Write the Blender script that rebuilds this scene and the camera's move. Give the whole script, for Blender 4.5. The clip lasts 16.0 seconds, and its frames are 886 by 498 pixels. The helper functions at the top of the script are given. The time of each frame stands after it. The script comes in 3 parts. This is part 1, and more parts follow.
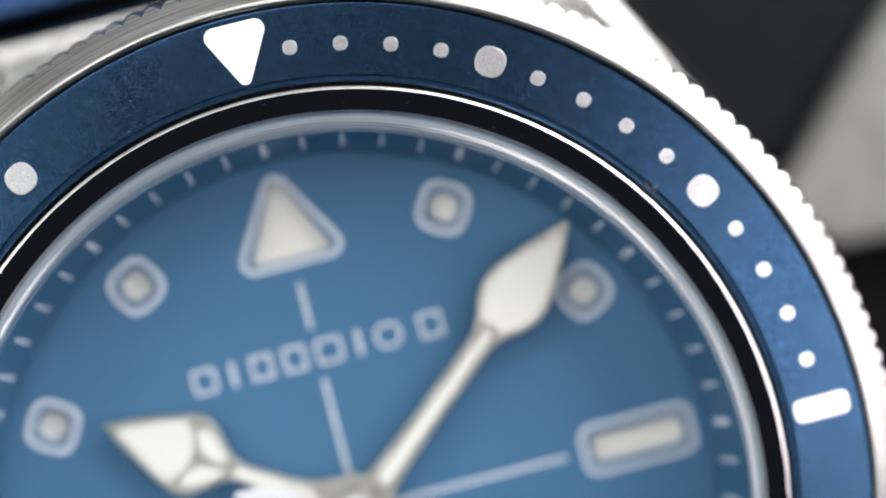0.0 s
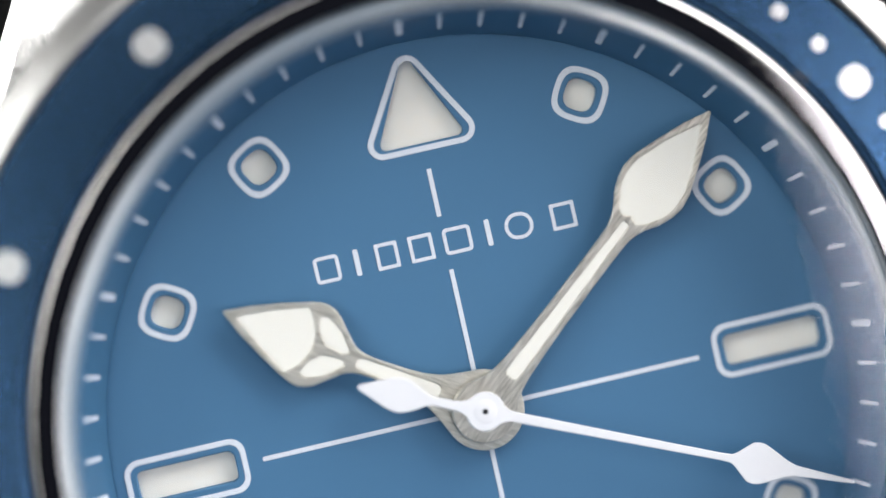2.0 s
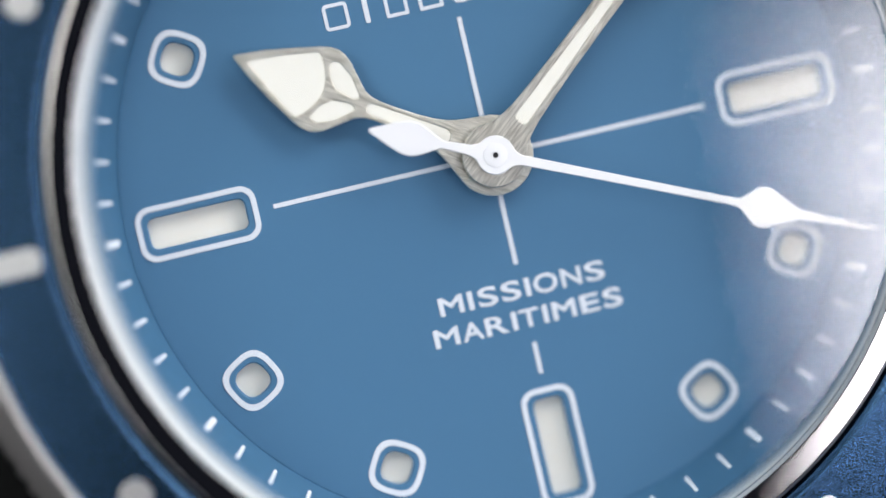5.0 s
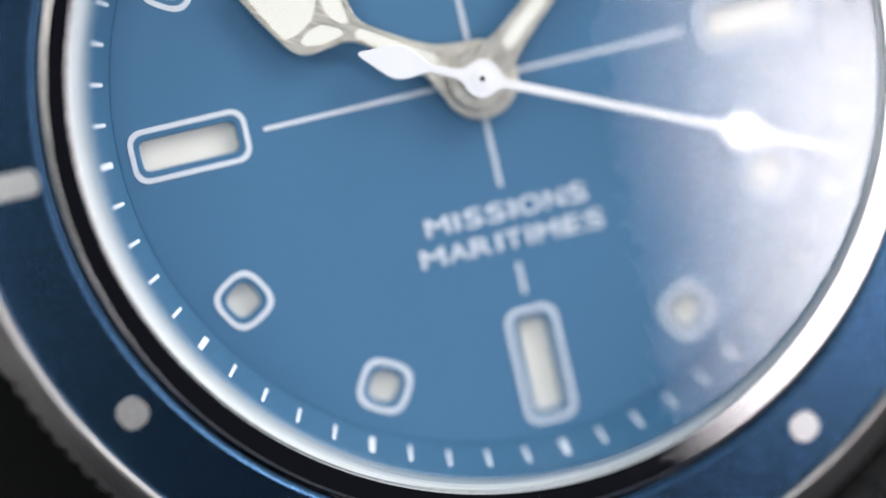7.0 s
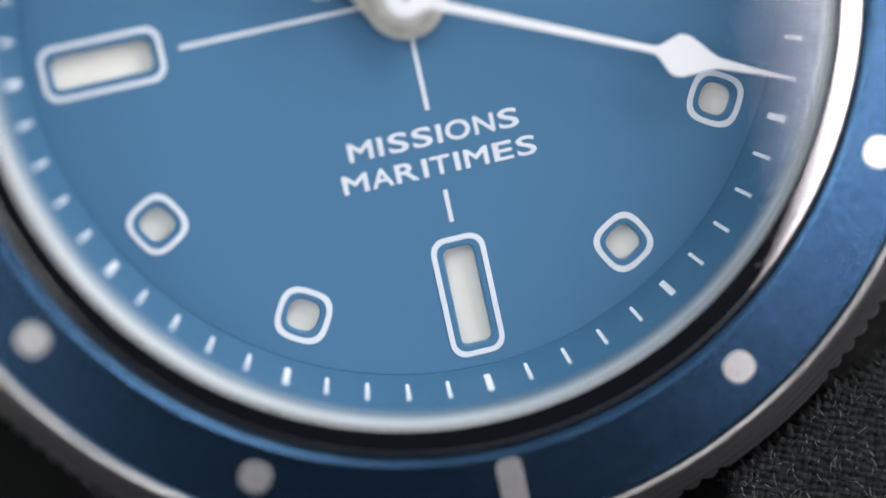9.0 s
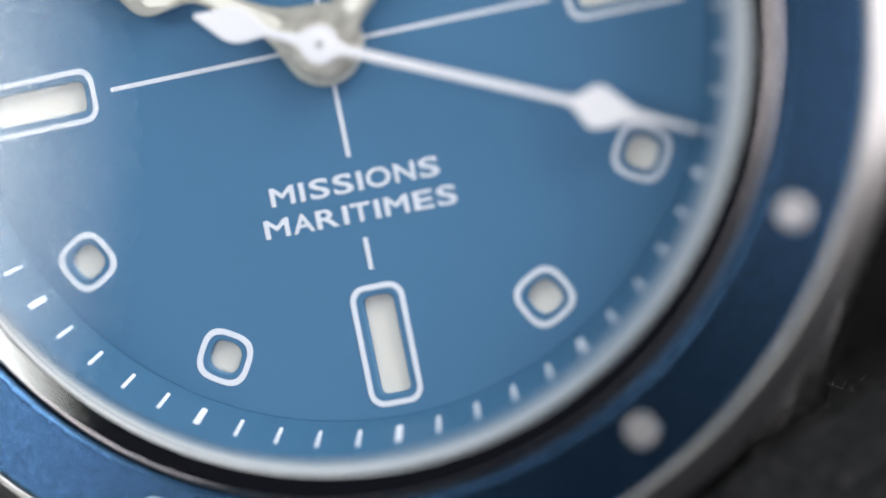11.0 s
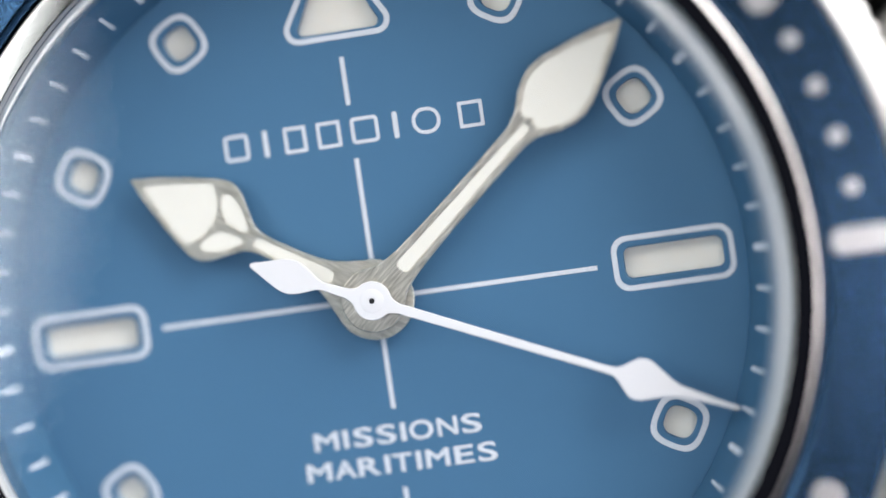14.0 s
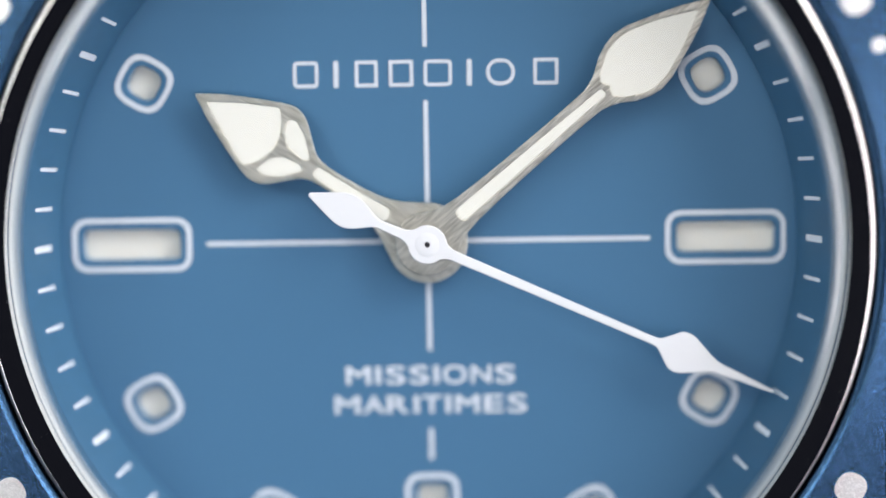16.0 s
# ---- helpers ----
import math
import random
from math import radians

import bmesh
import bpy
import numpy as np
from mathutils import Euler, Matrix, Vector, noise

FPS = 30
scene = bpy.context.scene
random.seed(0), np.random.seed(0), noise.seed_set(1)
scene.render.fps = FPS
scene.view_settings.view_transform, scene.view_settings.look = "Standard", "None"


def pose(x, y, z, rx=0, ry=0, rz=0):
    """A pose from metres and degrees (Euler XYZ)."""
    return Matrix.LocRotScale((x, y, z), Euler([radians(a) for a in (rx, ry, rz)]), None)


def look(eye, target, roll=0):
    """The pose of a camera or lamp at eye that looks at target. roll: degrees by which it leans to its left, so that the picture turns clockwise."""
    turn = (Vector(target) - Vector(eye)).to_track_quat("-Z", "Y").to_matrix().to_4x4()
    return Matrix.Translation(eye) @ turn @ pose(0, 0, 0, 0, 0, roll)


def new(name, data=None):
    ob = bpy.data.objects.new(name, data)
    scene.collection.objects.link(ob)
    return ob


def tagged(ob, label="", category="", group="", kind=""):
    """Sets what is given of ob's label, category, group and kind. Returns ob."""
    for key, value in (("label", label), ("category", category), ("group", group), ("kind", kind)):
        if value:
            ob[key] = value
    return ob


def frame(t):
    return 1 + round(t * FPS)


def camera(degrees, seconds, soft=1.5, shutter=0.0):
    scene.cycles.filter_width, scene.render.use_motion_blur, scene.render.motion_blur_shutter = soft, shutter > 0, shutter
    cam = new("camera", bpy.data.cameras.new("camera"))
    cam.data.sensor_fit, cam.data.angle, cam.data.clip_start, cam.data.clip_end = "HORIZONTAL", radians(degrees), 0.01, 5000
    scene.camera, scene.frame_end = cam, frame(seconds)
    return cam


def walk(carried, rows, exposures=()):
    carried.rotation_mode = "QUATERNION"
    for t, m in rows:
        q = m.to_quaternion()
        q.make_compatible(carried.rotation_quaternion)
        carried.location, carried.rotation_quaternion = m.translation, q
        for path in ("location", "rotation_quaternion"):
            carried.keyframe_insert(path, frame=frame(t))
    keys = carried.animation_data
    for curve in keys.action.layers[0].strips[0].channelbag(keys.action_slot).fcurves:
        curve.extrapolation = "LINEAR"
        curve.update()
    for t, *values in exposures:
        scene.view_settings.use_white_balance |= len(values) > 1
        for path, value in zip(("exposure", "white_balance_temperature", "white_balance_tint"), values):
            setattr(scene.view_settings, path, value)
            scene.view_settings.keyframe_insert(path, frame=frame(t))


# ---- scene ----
MM = 0.001
DIAL = 9.0   # height of the dial over the cloth, mm

cam = camera(20.27, 16.0, soft=1.6)
cam.data.dof.use_dof = True
cam.data.dof.focus_distance = 0.0867
cam.data.dof.aperture_fstop = 8.3

# seconds, place in mm, turn in degrees
PATH = (
    (0, 4.672, 14.361, 98.850, -3.501, -1.349, -14.295),
    (0.2, 5.515, 14.596, 98.416, -3.815, -0.667, -14.346),
    (0.5, 5.351, 15.079, 97.683, -4.156, -0.274, -14.206),
    (0.8, 2.982, 15.591, 96.882, -4.196, -1.043, -13.980),
    (1, 0.418, 15.067, 96.051, -3.608, -2.060, -13.698),
    (1.2, -1.760, 13.981, 95.555, -2.992, -2.883, -13.468),
    (1.5, -4.186, 12.150, 95.096, -2.276, -3.795, -13.240),
    (1.8, -5.563, 11.360, 95.136, -2.336, -4.388, -12.888),
    (2, -5.829, 11.196, 95.292, -2.677, -4.479, -12.695),
    (2.2, -5.541, 11.133, 95.405, -3.208, -4.250, -12.420),
    (2.5, -4.972, 10.842, 95.834, -3.983, -3.820, -12.209),
    (2.8, -5.939, 9.427, 96.169, -3.883, -4.273, -12.319),
    (3, -7.001, 8.117, 96.127, -3.457, -4.790, -12.536),
    (3.2, -8.222, 6.619, 95.987, -2.801, -5.358, -12.681),
    (3.5, -9.960, 4.711, 95.713, -1.950, -6.169, -12.903),
    (3.8, -11.239, 3.467, 95.709, -1.476, -6.743, -13.005),
    (4, -11.920, 2.704, 95.719, -1.178, -7.044, -13.137),
    (4.2, -12.628, 1.786, 95.625, -0.751, -7.336, -13.245),
    (4.72, -12.998, 1.106, 95.587, -0.788, -7.396, -13.282),
    (5.25, -11.768, 2.347, 95.695, -2.036, -6.714, -12.988),
    (5.78, -10.893, 3.805, 95.952, -3.349, -6.334, -12.698),
    (6.3, -12.330, 3.779, 96.359, -3.578, -7.302, -12.749),
    (6.5, -13.134, 3.131, 96.736, -3.275, -7.737, -12.735),
    (6.8, -15.367, 2.489, 96.844, -2.912, -9.156, -13.049),
    (7, -16.677, 1.810, 96.702, -2.607, -9.982, -13.162),
    (7.2, -17.329, 1.072, 96.344, -2.419, -10.459, -13.321),
    (7.5, -17.023, -0.357, 95.551, -2.220, -10.419, -13.370),
    (7.8, -15.943, -1.554, 94.789, -2.204, -10.010, -13.291),
    (8, -15.158, -1.828, 94.413, -2.410, -9.755, -13.168),
    (8.2, -13.998, -1.538, 94.186, -2.884, -9.291, -13.092),
    (8.5, -11.572, -0.458, 94.075, -3.926, -8.106, -12.812),
    (8.7, -9.952, 0.483, 94.426, -4.665, -7.262, -12.610),
    (9.22, -4.424, 1.183, 94.542, -5.819, -4.190, -12.185),
    (9.75, 2.674, -0.097, 94.429, -5.867, 0.093, -11.889),
    (10.28, 9.858, -2.114, 94.041, -5.290, 4.566, -11.675),
    (10.8, 15.643, -3.628, 93.335, -4.571, 8.210, -11.498),
    (11, 17.234, -4.493, 93.007, -4.063, 9.262, -11.491),
    (11.2, 19.140, -4.275, 92.665, -4.090, 10.411, -11.365),
    (11.5, 21.883, -3.366, 92.580, -4.205, 11.965, -11.311),
    (11.8, 23.789, -2.237, 92.566, -4.086, 13.000, -11.105),
    (12, 24.678, -1.434, 92.656, -3.992, 13.445, -11.025),
    (12.2, 24.967, -0.561, 92.431, -3.959, 13.610, -10.889),
    (12.5, 24.456, 0.105, 91.926, -3.657, 13.506, -10.409),
    (12.8, 23.119, 0.403, 91.394, -3.408, 12.945, -10.000),
    (13, 21.840, 0.647, 91.570, -3.244, 12.217, -9.701),
    (13.2, 20.191, 1.092, 92.518, -3.120, 11.121, -9.416),
    (13.5, 17.972, 2.099, 93.818, -3.134, 9.664, -9.190),
    (13.8, 16.460, 3.769, 94.724, -3.448, 8.678, -8.877),
    (14, 15.462, 4.967, 95.242, -3.562, 8.060, -8.479),
    (14.2, 14.238, 6.285, 95.435, -3.665, 7.382, -7.970),
    (14.5, 11.271, 8.581, 95.516, -3.907, 5.785, -6.983),
    (14.8, 5.342, 11.761, 95.574, -5.189, 2.518, -5.378),
    (15, 1.638, 13.701, 95.325, -6.613, 0.454, -4.000),
    (15.2, -0.689, 15.042, 95.073, -8.093, -0.915, -2.782),
    (15.5, -1.339, 15.420, 95.653, -9.365, -1.389, -1.649),
    (15.8, 0.595, 12.961, 96.343, -8.442, -0.163, -1.071),
    (16, 2.426, 10.479, 96.514, -7.038, 1.124, -0.967),
)
walk(cam, [(t, pose(x * MM, y * MM, z * MM, a, b, c)) for t, x, y, z, a, b, c in PATH])

# ---- light: a dim studio, light panels at both sides of the lens and lamps round the watch ----
world = bpy.data.worlds.new("studio")
scene.world = world
world.use_nodes = True
world.node_tree.nodes["Background"].inputs[0].default_value = (0.78, 0.86, 1.25, 1)
world.node_tree.nodes["Background"].inputs[1].default_value = 0.013


def softbox(name, eye, size, radiance, colour, wide=1.0):
    data = bpy.data.lights.new(name, "AREA")
    data.shape, data.size, data.size_y = "ELLIPSE", size * wide, size
    data.energy = radiance * math.pi * math.pi * size * size * wide / 4
    data.color = colour
    ob = new(name, data)
    ob.matrix_world = look(eye, (0, 0, DIAL * MM))
    return ob


def panel(name, x, y, z, wide, deep, turn, radiance, colour, shape="ELLIPSE"):
    """A flat light panel that hangs level and faces down, oval or straight-edged."""
    data = bpy.data.lights.new(name, "AREA")
    data.shape, data.size, data.size_y = shape, wide, deep
    data.energy = radiance * math.pi * wide * deep * (math.pi / 4 if shape == "ELLIPSE" else 1)
    data.color = colour
    ob = new(name, data)
    ob.matrix_world = pose(x, y, z, 0, 0, turn)
    return ob


# level panels at both sides of the lens, whose edges show in the crystal
panel("panel_lamp", 0.197, -0.048, 0.40, 0.146, 0.098, 0, 7.4, (1.0, 0.95, 1.0), "RECTANGLE")
panel("panel_lamp", 0.195, 0.043, 0.40, 0.160, 0.090, 0, 0.9, (0.93, 1.0, 0.96))
panel("panel_lamp", -0.228, 0.030, 0.40, 0.165, 0.178, -16, 4.5, (0.96, 1.0, 0.98))
panel("panel_lamp", -0.241, -0.092, 0.40, 0.160, 0.090, -16, 5.2, (1.0, 0.955, 1.0))
# a lower panel at three o'clock
softbox("side_lamp", (0.28, -0.03, 0.17), 0.17, 4.5, (1.0, 0.94, 0.97), 1.1)
# a high key lamp, a soft one over twelve, a broad low one and a low one beside it
softbox("key_lamp", (-0.37, 0.24, 0.285), 0.17, 8.8, (1.0, 1.0, 0.98), 1.45)
softbox("top_lamp", (-0.05, 0.27, 0.38), 0.24, 3.2, (1.0, 1.0, 1.0), 1.3)
softbox("fill_lamp", (0.37, 0.26, 0.205), 0.26, 10.6, (1.0, 0.98, 0.98), 1.4)
softbox("rim_lamp", (0.29, 0.36, 0.20), 0.26, 5.0, (1.0, 1.0, 0.98))


# ---- materials ----
def material(name, base, rough=0.5, metal=0.0, **more):
    m = bpy.data.materials.new(name)
    m.use_nodes = True
    b = m.node_tree.nodes["Principled BSDF"]
    b.inputs["Base Color"].default_value = (*base, 1)
    b.inputs["Roughness"].default_value = rough
    b.inputs["Metallic"].default_value = metal
    for key, value in more.items():
        b.inputs[key.replace("_", " ")].default_value = value
    return m


def add(m, kind, **values):
    n = m.node_tree.nodes.new(kind)
    for key, value in values.items():
        n.inputs[key.replace("_", " ")].default_value = value
    return n


def join(m, a, b):
    m.node_tree.links.new(a, b)


def coords(m, scale=(1, 1, 1), polar=False):
    """Object coordinates in millimetres; polar: turn, radius and height."""
    tc = add(m, "ShaderNodeTexCoord")
    v = add(m, "ShaderNodeVectorMath")
    v.operation = "MULTIPLY"
    join(m, tc.outputs["Object"], v.inputs[0])
    v.inputs[1].default_value = [1000 * s for s in (scale if not polar else (1, 1, 1))]
    if not polar:
        return v.outputs[0]
    sep = add(m, "ShaderNodeSeparateXYZ")
    join(m, v.outputs[0], sep.inputs[0])
    turn = add(m, "ShaderNodeMath")
    turn.operation = "ARCTAN2"
    join(m, sep.outputs[0], turn.inputs[0])
    join(m, sep.outputs[1], turn.inputs[1])
    length = add(m, "ShaderNodeVectorMath")
    length.operation = "LENGTH"
    flat = add(m, "ShaderNodeCombineXYZ")
    join(m, sep.outputs[0], flat.inputs[0])
    join(m, sep.outputs[1], flat.inputs[1])
    join(m, flat.outputs[0], length.inputs[0])
    out = add(m, "ShaderNodeCombineXYZ")
    for value, k, socket in ((turn.outputs[0], scale[0], 0), (length.outputs["Value"], scale[1], 1), (sep.outputs[2], scale[2], 2)):
        mul = add(m, "ShaderNodeMath")
        mul.operation = "MULTIPLY"
        join(m, value, mul.inputs[0])
        mul.inputs[1].default_value = k
        join(m, mul.outputs[0], out.inputs[socket])
    return out.outputs[0]


def brushed(m, amount, deg=None):
    """Spread the gloss across the grain: across a straight grain that runs deg clockwise from y, or, with none given, across a round one."""
    b = m.node_tree.nodes["Principled BSDF"]
    b.inputs["Anisotropic"].default_value = amount
    if deg is None:
        tc, flat, unit = add(m, "ShaderNodeTexCoord"), add(m, "ShaderNodeVectorMath"), add(m, "ShaderNodeVectorMath")
        flat.operation, unit.operation = "MULTIPLY", "NORMALIZE"
        flat.inputs[1].default_value = (1, 1, 0)
        join(m, tc.outputs["Object"], flat.inputs[0])
        join(m, flat.outputs[0], unit.inputs[0])
        join(m, unit.outputs[0], b.inputs["Tangent"])
    else:
        v = add(m, "ShaderNodeCombineXYZ", X=math.cos(radians(deg)), Y=-math.sin(radians(deg)))
        join(m, v.outputs[0], b.inputs["Tangent"])


def grain(m, vector, scale, low, high, detail=2.0, socket="Base Color", bump=0.0, reach=0.01, span=(0.3, 0.7)):
    """Noise between two colours or two values into a socket; with bump also as relief of that reach in mm."""
    n = add(m, "ShaderNodeTexNoise", Scale=scale, Detail=detail)
    join(m, vector, n.inputs["Vector"])
    b = m.node_tree.nodes["Principled BSDF"]
    if socket:
        r = add(m, "ShaderNodeMapRange", From_Min=span[0], From_Max=span[1])
        join(m, n.outputs[0], r.inputs[0])
        if isinstance(low, tuple):
            mix = add(m, "ShaderNodeMix")
            mix.data_type = "RGBA"
            mix.inputs[6].default_value, mix.inputs[7].default_value = (*low, 1), (*high, 1)
            join(m, r.outputs[0], mix.inputs[0])
            join(m, mix.outputs[2], b.inputs[socket])
        else:
            r.inputs["To Min"].default_value, r.inputs["To Max"].default_value = low, high
            join(m, r.outputs[0], b.inputs[socket])
    if bump:
        k = add(m, "ShaderNodeBump", Strength=bump, Distance=reach * MM)
        join(m, n.outputs[0], k.inputs["Height"])
        last = b.inputs["Normal"].links[0].from_socket if b.inputs["Normal"].is_linked else None
        if last:
            join(m, last, k.inputs["Normal"])
        join(m, k.outputs[0], b.inputs["Normal"])
    return m


DIAL_BLUE = material("matt blue dial paint", (0.070, 0.180, 0.322), 0.55, Specular_IOR_Level=0.3)
grain(DIAL_BLUE, coords(DIAL_BLUE), 12.0, (0.060, 0.168, 0.298), (0.071, 0.190, 0.330), 6, bump=0.5, reach=0.01)
FLANGE_BLUE = material("satin blue flange paint", (0.040, 0.105, 0.21), 0.42, Specular_IOR_Level=0.4)
grain(FLANGE_BLUE, coords(FLANGE_BLUE), 3.0, (0.043, 0.124, 0.218), (0.050, 0.140, 0.246), 4)
PRINT = material("white dial print", (0.72, 0.76, 0.82), 0.5)
grain(PRINT, coords(PRINT), 14.0, (0.66, 0.71, 0.78), (0.76, 0.80, 0.85), 3)
LUME = material("cream luminous filling", (0.80, 0.77, 0.68), 0.65)
grain(LUME, coords(LUME), 4.0, (0.93, 0.88, 0.77), (0.97, 0.94, 0.85), 5, bump=0.2, reach=0.02)
HAND_LUME = material("white luminous filling", (0.83, 0.82, 0.77), 0.6)
grain(HAND_LUME, coords(HAND_LUME), 5.0, (0.86, 0.84, 0.75), (0.89, 0.875, 0.80), 3, bump=0.1, reach=0.02)
WHITE = material("white lacquer", (0.86, 0.86, 0.88), 0.35)
grain(WHITE, coords(WHITE), 6.0, (0.84, 0.84, 0.86), (0.88, 0.88, 0.90), 3)


def hand_steel(name, deg, low):
    """Steel with a grain that runs along a hand."""
    m = material(name, (0.62, 0.59, 0.52), 0.3, 1.0)
    turn = add(m, "ShaderNodeMapping")
    turn.inputs["Rotation"].default_value = (0, 0, radians(deg))
    join(m, coords(m), turn.inputs["Vector"])
    stretch = add(m, "ShaderNodeMapping")
    stretch.inputs["Scale"].default_value = (1, 0.10, 1)
    join(m, turn.outputs[0], stretch.inputs["Vector"])
    grain(m, stretch.outputs[0], 15.0, low, (1.0, 0.955, 0.85), 4, bump=0.6, reach=0.02)
    grain(m, turn.outputs[0], 22.0, 0.28, 0.50, 2, "Roughness", bump=0.75, reach=0.02)
    brushed(m, 0.5, deg)
    return m


HOUR, MINUTE, SECOND = -56.3, 49.8, 114.0
HOUR_STEEL = hand_steel("brushed hour hand steel", HOUR, (0.60, 0.565, 0.47))
MINUTE_STEEL = hand_steel("brushed minute hand steel", MINUTE, (0.48, 0.45, 0.375))
INSERT = material("blue anodised aluminium", (0.03, 0.08, 0.17), 0.21, 0.95, Coat_Weight=0.05, Coat_Roughness=0.25)


def flakes(m, scale, low, high, tilt):
    """Fine metal grains, each with a colour and a tilt of its own."""
    cells = add(m, "ShaderNodeTexVoronoi", Scale=scale)
    join(m, coords(m), cells.inputs["Vector"])
    sep = add(m, "ShaderNodeSeparateColor")
    join(m, cells.outputs["Color"], sep.inputs[0])
    power = add(m, "ShaderNodeMath")
    power.operation = "POWER"
    join(m, sep.outputs[0], power.inputs[0])
    power.inputs[1].default_value = 2.0
    mix = add(m, "ShaderNodeMix")
    mix.data_type = "RGBA"
    mix.inputs[6].default_value, mix.inputs[7].default_value = (*low, 1), (*high, 1)
    join(m, power.outputs[0], mix.inputs[0])
    b = m.node_tree.nodes["Principled BSDF"]
    join(m, mix.outputs[2], b.inputs["Base Color"])
    lean, total, unit, geo = (add(m, k) for k in ("ShaderNodeVectorMath", "ShaderNodeVectorMath", "ShaderNodeVectorMath", "ShaderNodeNewGeometry"))
    shift = add(m, "ShaderNodeVectorMath")
    shift.operation, lean.operation, total.operation, unit.operation = "SUBTRACT", "SCALE", "ADD", "NORMALIZE"
    join(m, cells.outputs["Color"], shift.inputs[0])
    shift.inputs[1].default_value = (0.5, 0.5, 0.5)
    join(m, shift.outputs[0], lean.inputs[0])
    lean.inputs["Scale"].default_value = tilt
    join(m, lean.outputs[0], total.inputs[0])
    join(m, geo.outputs["Normal"], total.inputs[1])
    join(m, total.outputs[0], unit.inputs[0])
    join(m, unit.outputs[0], b.inputs["Normal"])


grain(INSERT, coords(INSERT), 19.0, (0.018, 0.053, 0.111), (0.082, 0.178, 0.325), 2, bump=0.44, reach=0.02, span=(0.40, 0.75))
BEZEL_PAINT = material("silvery white bezel paint", (0.86, 0.86, 0.86), 0.31, 0.95)
flakes(BEZEL_PAINT, 34.0, (0.70, 0.70, 0.70), (1.0, 1.0, 1.0), 0.09)
BRUSHED = material("brushed bezel steel", (0.66, 0.65, 0.63), 0.30, 1.0)
grain(BRUSHED, coords(BRUSHED, (4.0, 16.0, 16.0), polar=True), 1.0, (0.30, 0.295, 0.29), (0.74, 0.735, 0.72), 5, bump=0.6, reach=0.02)
brushed(BRUSHED, 0.6)
BEVEL_STEEL = material("satin steel", (0.80, 0.77, 0.76), 0.36, 1.0)
grain(BEVEL_STEEL, coords(BEVEL_STEEL), 5.0, 0.31, 0.41, 3, "Roughness")
LUG_STEEL = material("brushed case steel", (0.66, 0.65, 0.63), 0.27, 1.0)
grain(LUG_STEEL, coords(LUG_STEEL, (14, 0.8, 14)), 1.0, (0.54, 0.53, 0.515), (0.78, 0.77, 0.75), 5, bump=0.35, reach=0.02)
brushed(LUG_STEEL, 0.6, 0.0)
COLLET = material("turned collet steel", (0.50, 0.47, 0.41), 0.28, 1.0)
grain(COLLET, coords(COLLET, (4.0, 12.0, 12.0), polar=True), 1.0, (0.34, 0.32, 0.27), (0.72, 0.68, 0.58), 4, bump=0.5, reach=0.03)
POLISHED = material("polished steel", (0.70, 0.69, 0.69), 0.06, 1.0)
grain(POLISHED, coords(POLISHED), 3.0, 0.02, 0.06, 4, "Roughness")
GASKET = material("black gasket", (0.012, 0.012, 0.014), 0.5)
CLOTH = material("black woven cloth", (0.018, 0.019, 0.021), 0.9, Specular_IOR_Level=0.08)
grain(CLOTH, coords(CLOTH), 2.2, (0.004, 0.0043, 0.0046), (0.012, 0.0125, 0.013), 6, bump=0.5, reach=0.1)
THREAD = material("black cotton thread", (0.02, 0.02, 0.021), 0.85, Specular_IOR_Level=0.12)
grain(THREAD, coords(THREAD), 3.5, (0.003, 0.0034, 0.0036), (0.022, 0.0235, 0.025), 6, bump=0.9, reach=0.05)
LINT = material("pale lint", (0.20, 0.20, 0.21), 0.8)
grain(LINT, coords(LINT), 4.0, (0.1, 0.1, 0.11), (0.3, 0.3, 0.31), 2)
CARD = material("grey card", (0.24, 0.24, 0.235), 0.8)
grain(CARD, coords(CARD), 0.6, (0.20, 0.20, 0.195), (0.27, 0.27, 0.262), 6)
BOARD = material("dark grey board", (0.03, 0.031, 0.033), 0.8, Specular_IOR_Level=0.1)
grain(BOARD, coords(BOARD), 0.8, (0.008, 0.009, 0.0105), (0.013, 0.014, 0.0155), 6)
STRAP = material("blue rubber strap", (0.03, 0.10, 0.33), 0.5)
grain(STRAP, coords(STRAP), 5.0, (0.008, 0.045, 0.145), (0.012, 0.060, 0.185), 4, bump=0.3, reach=0.05)


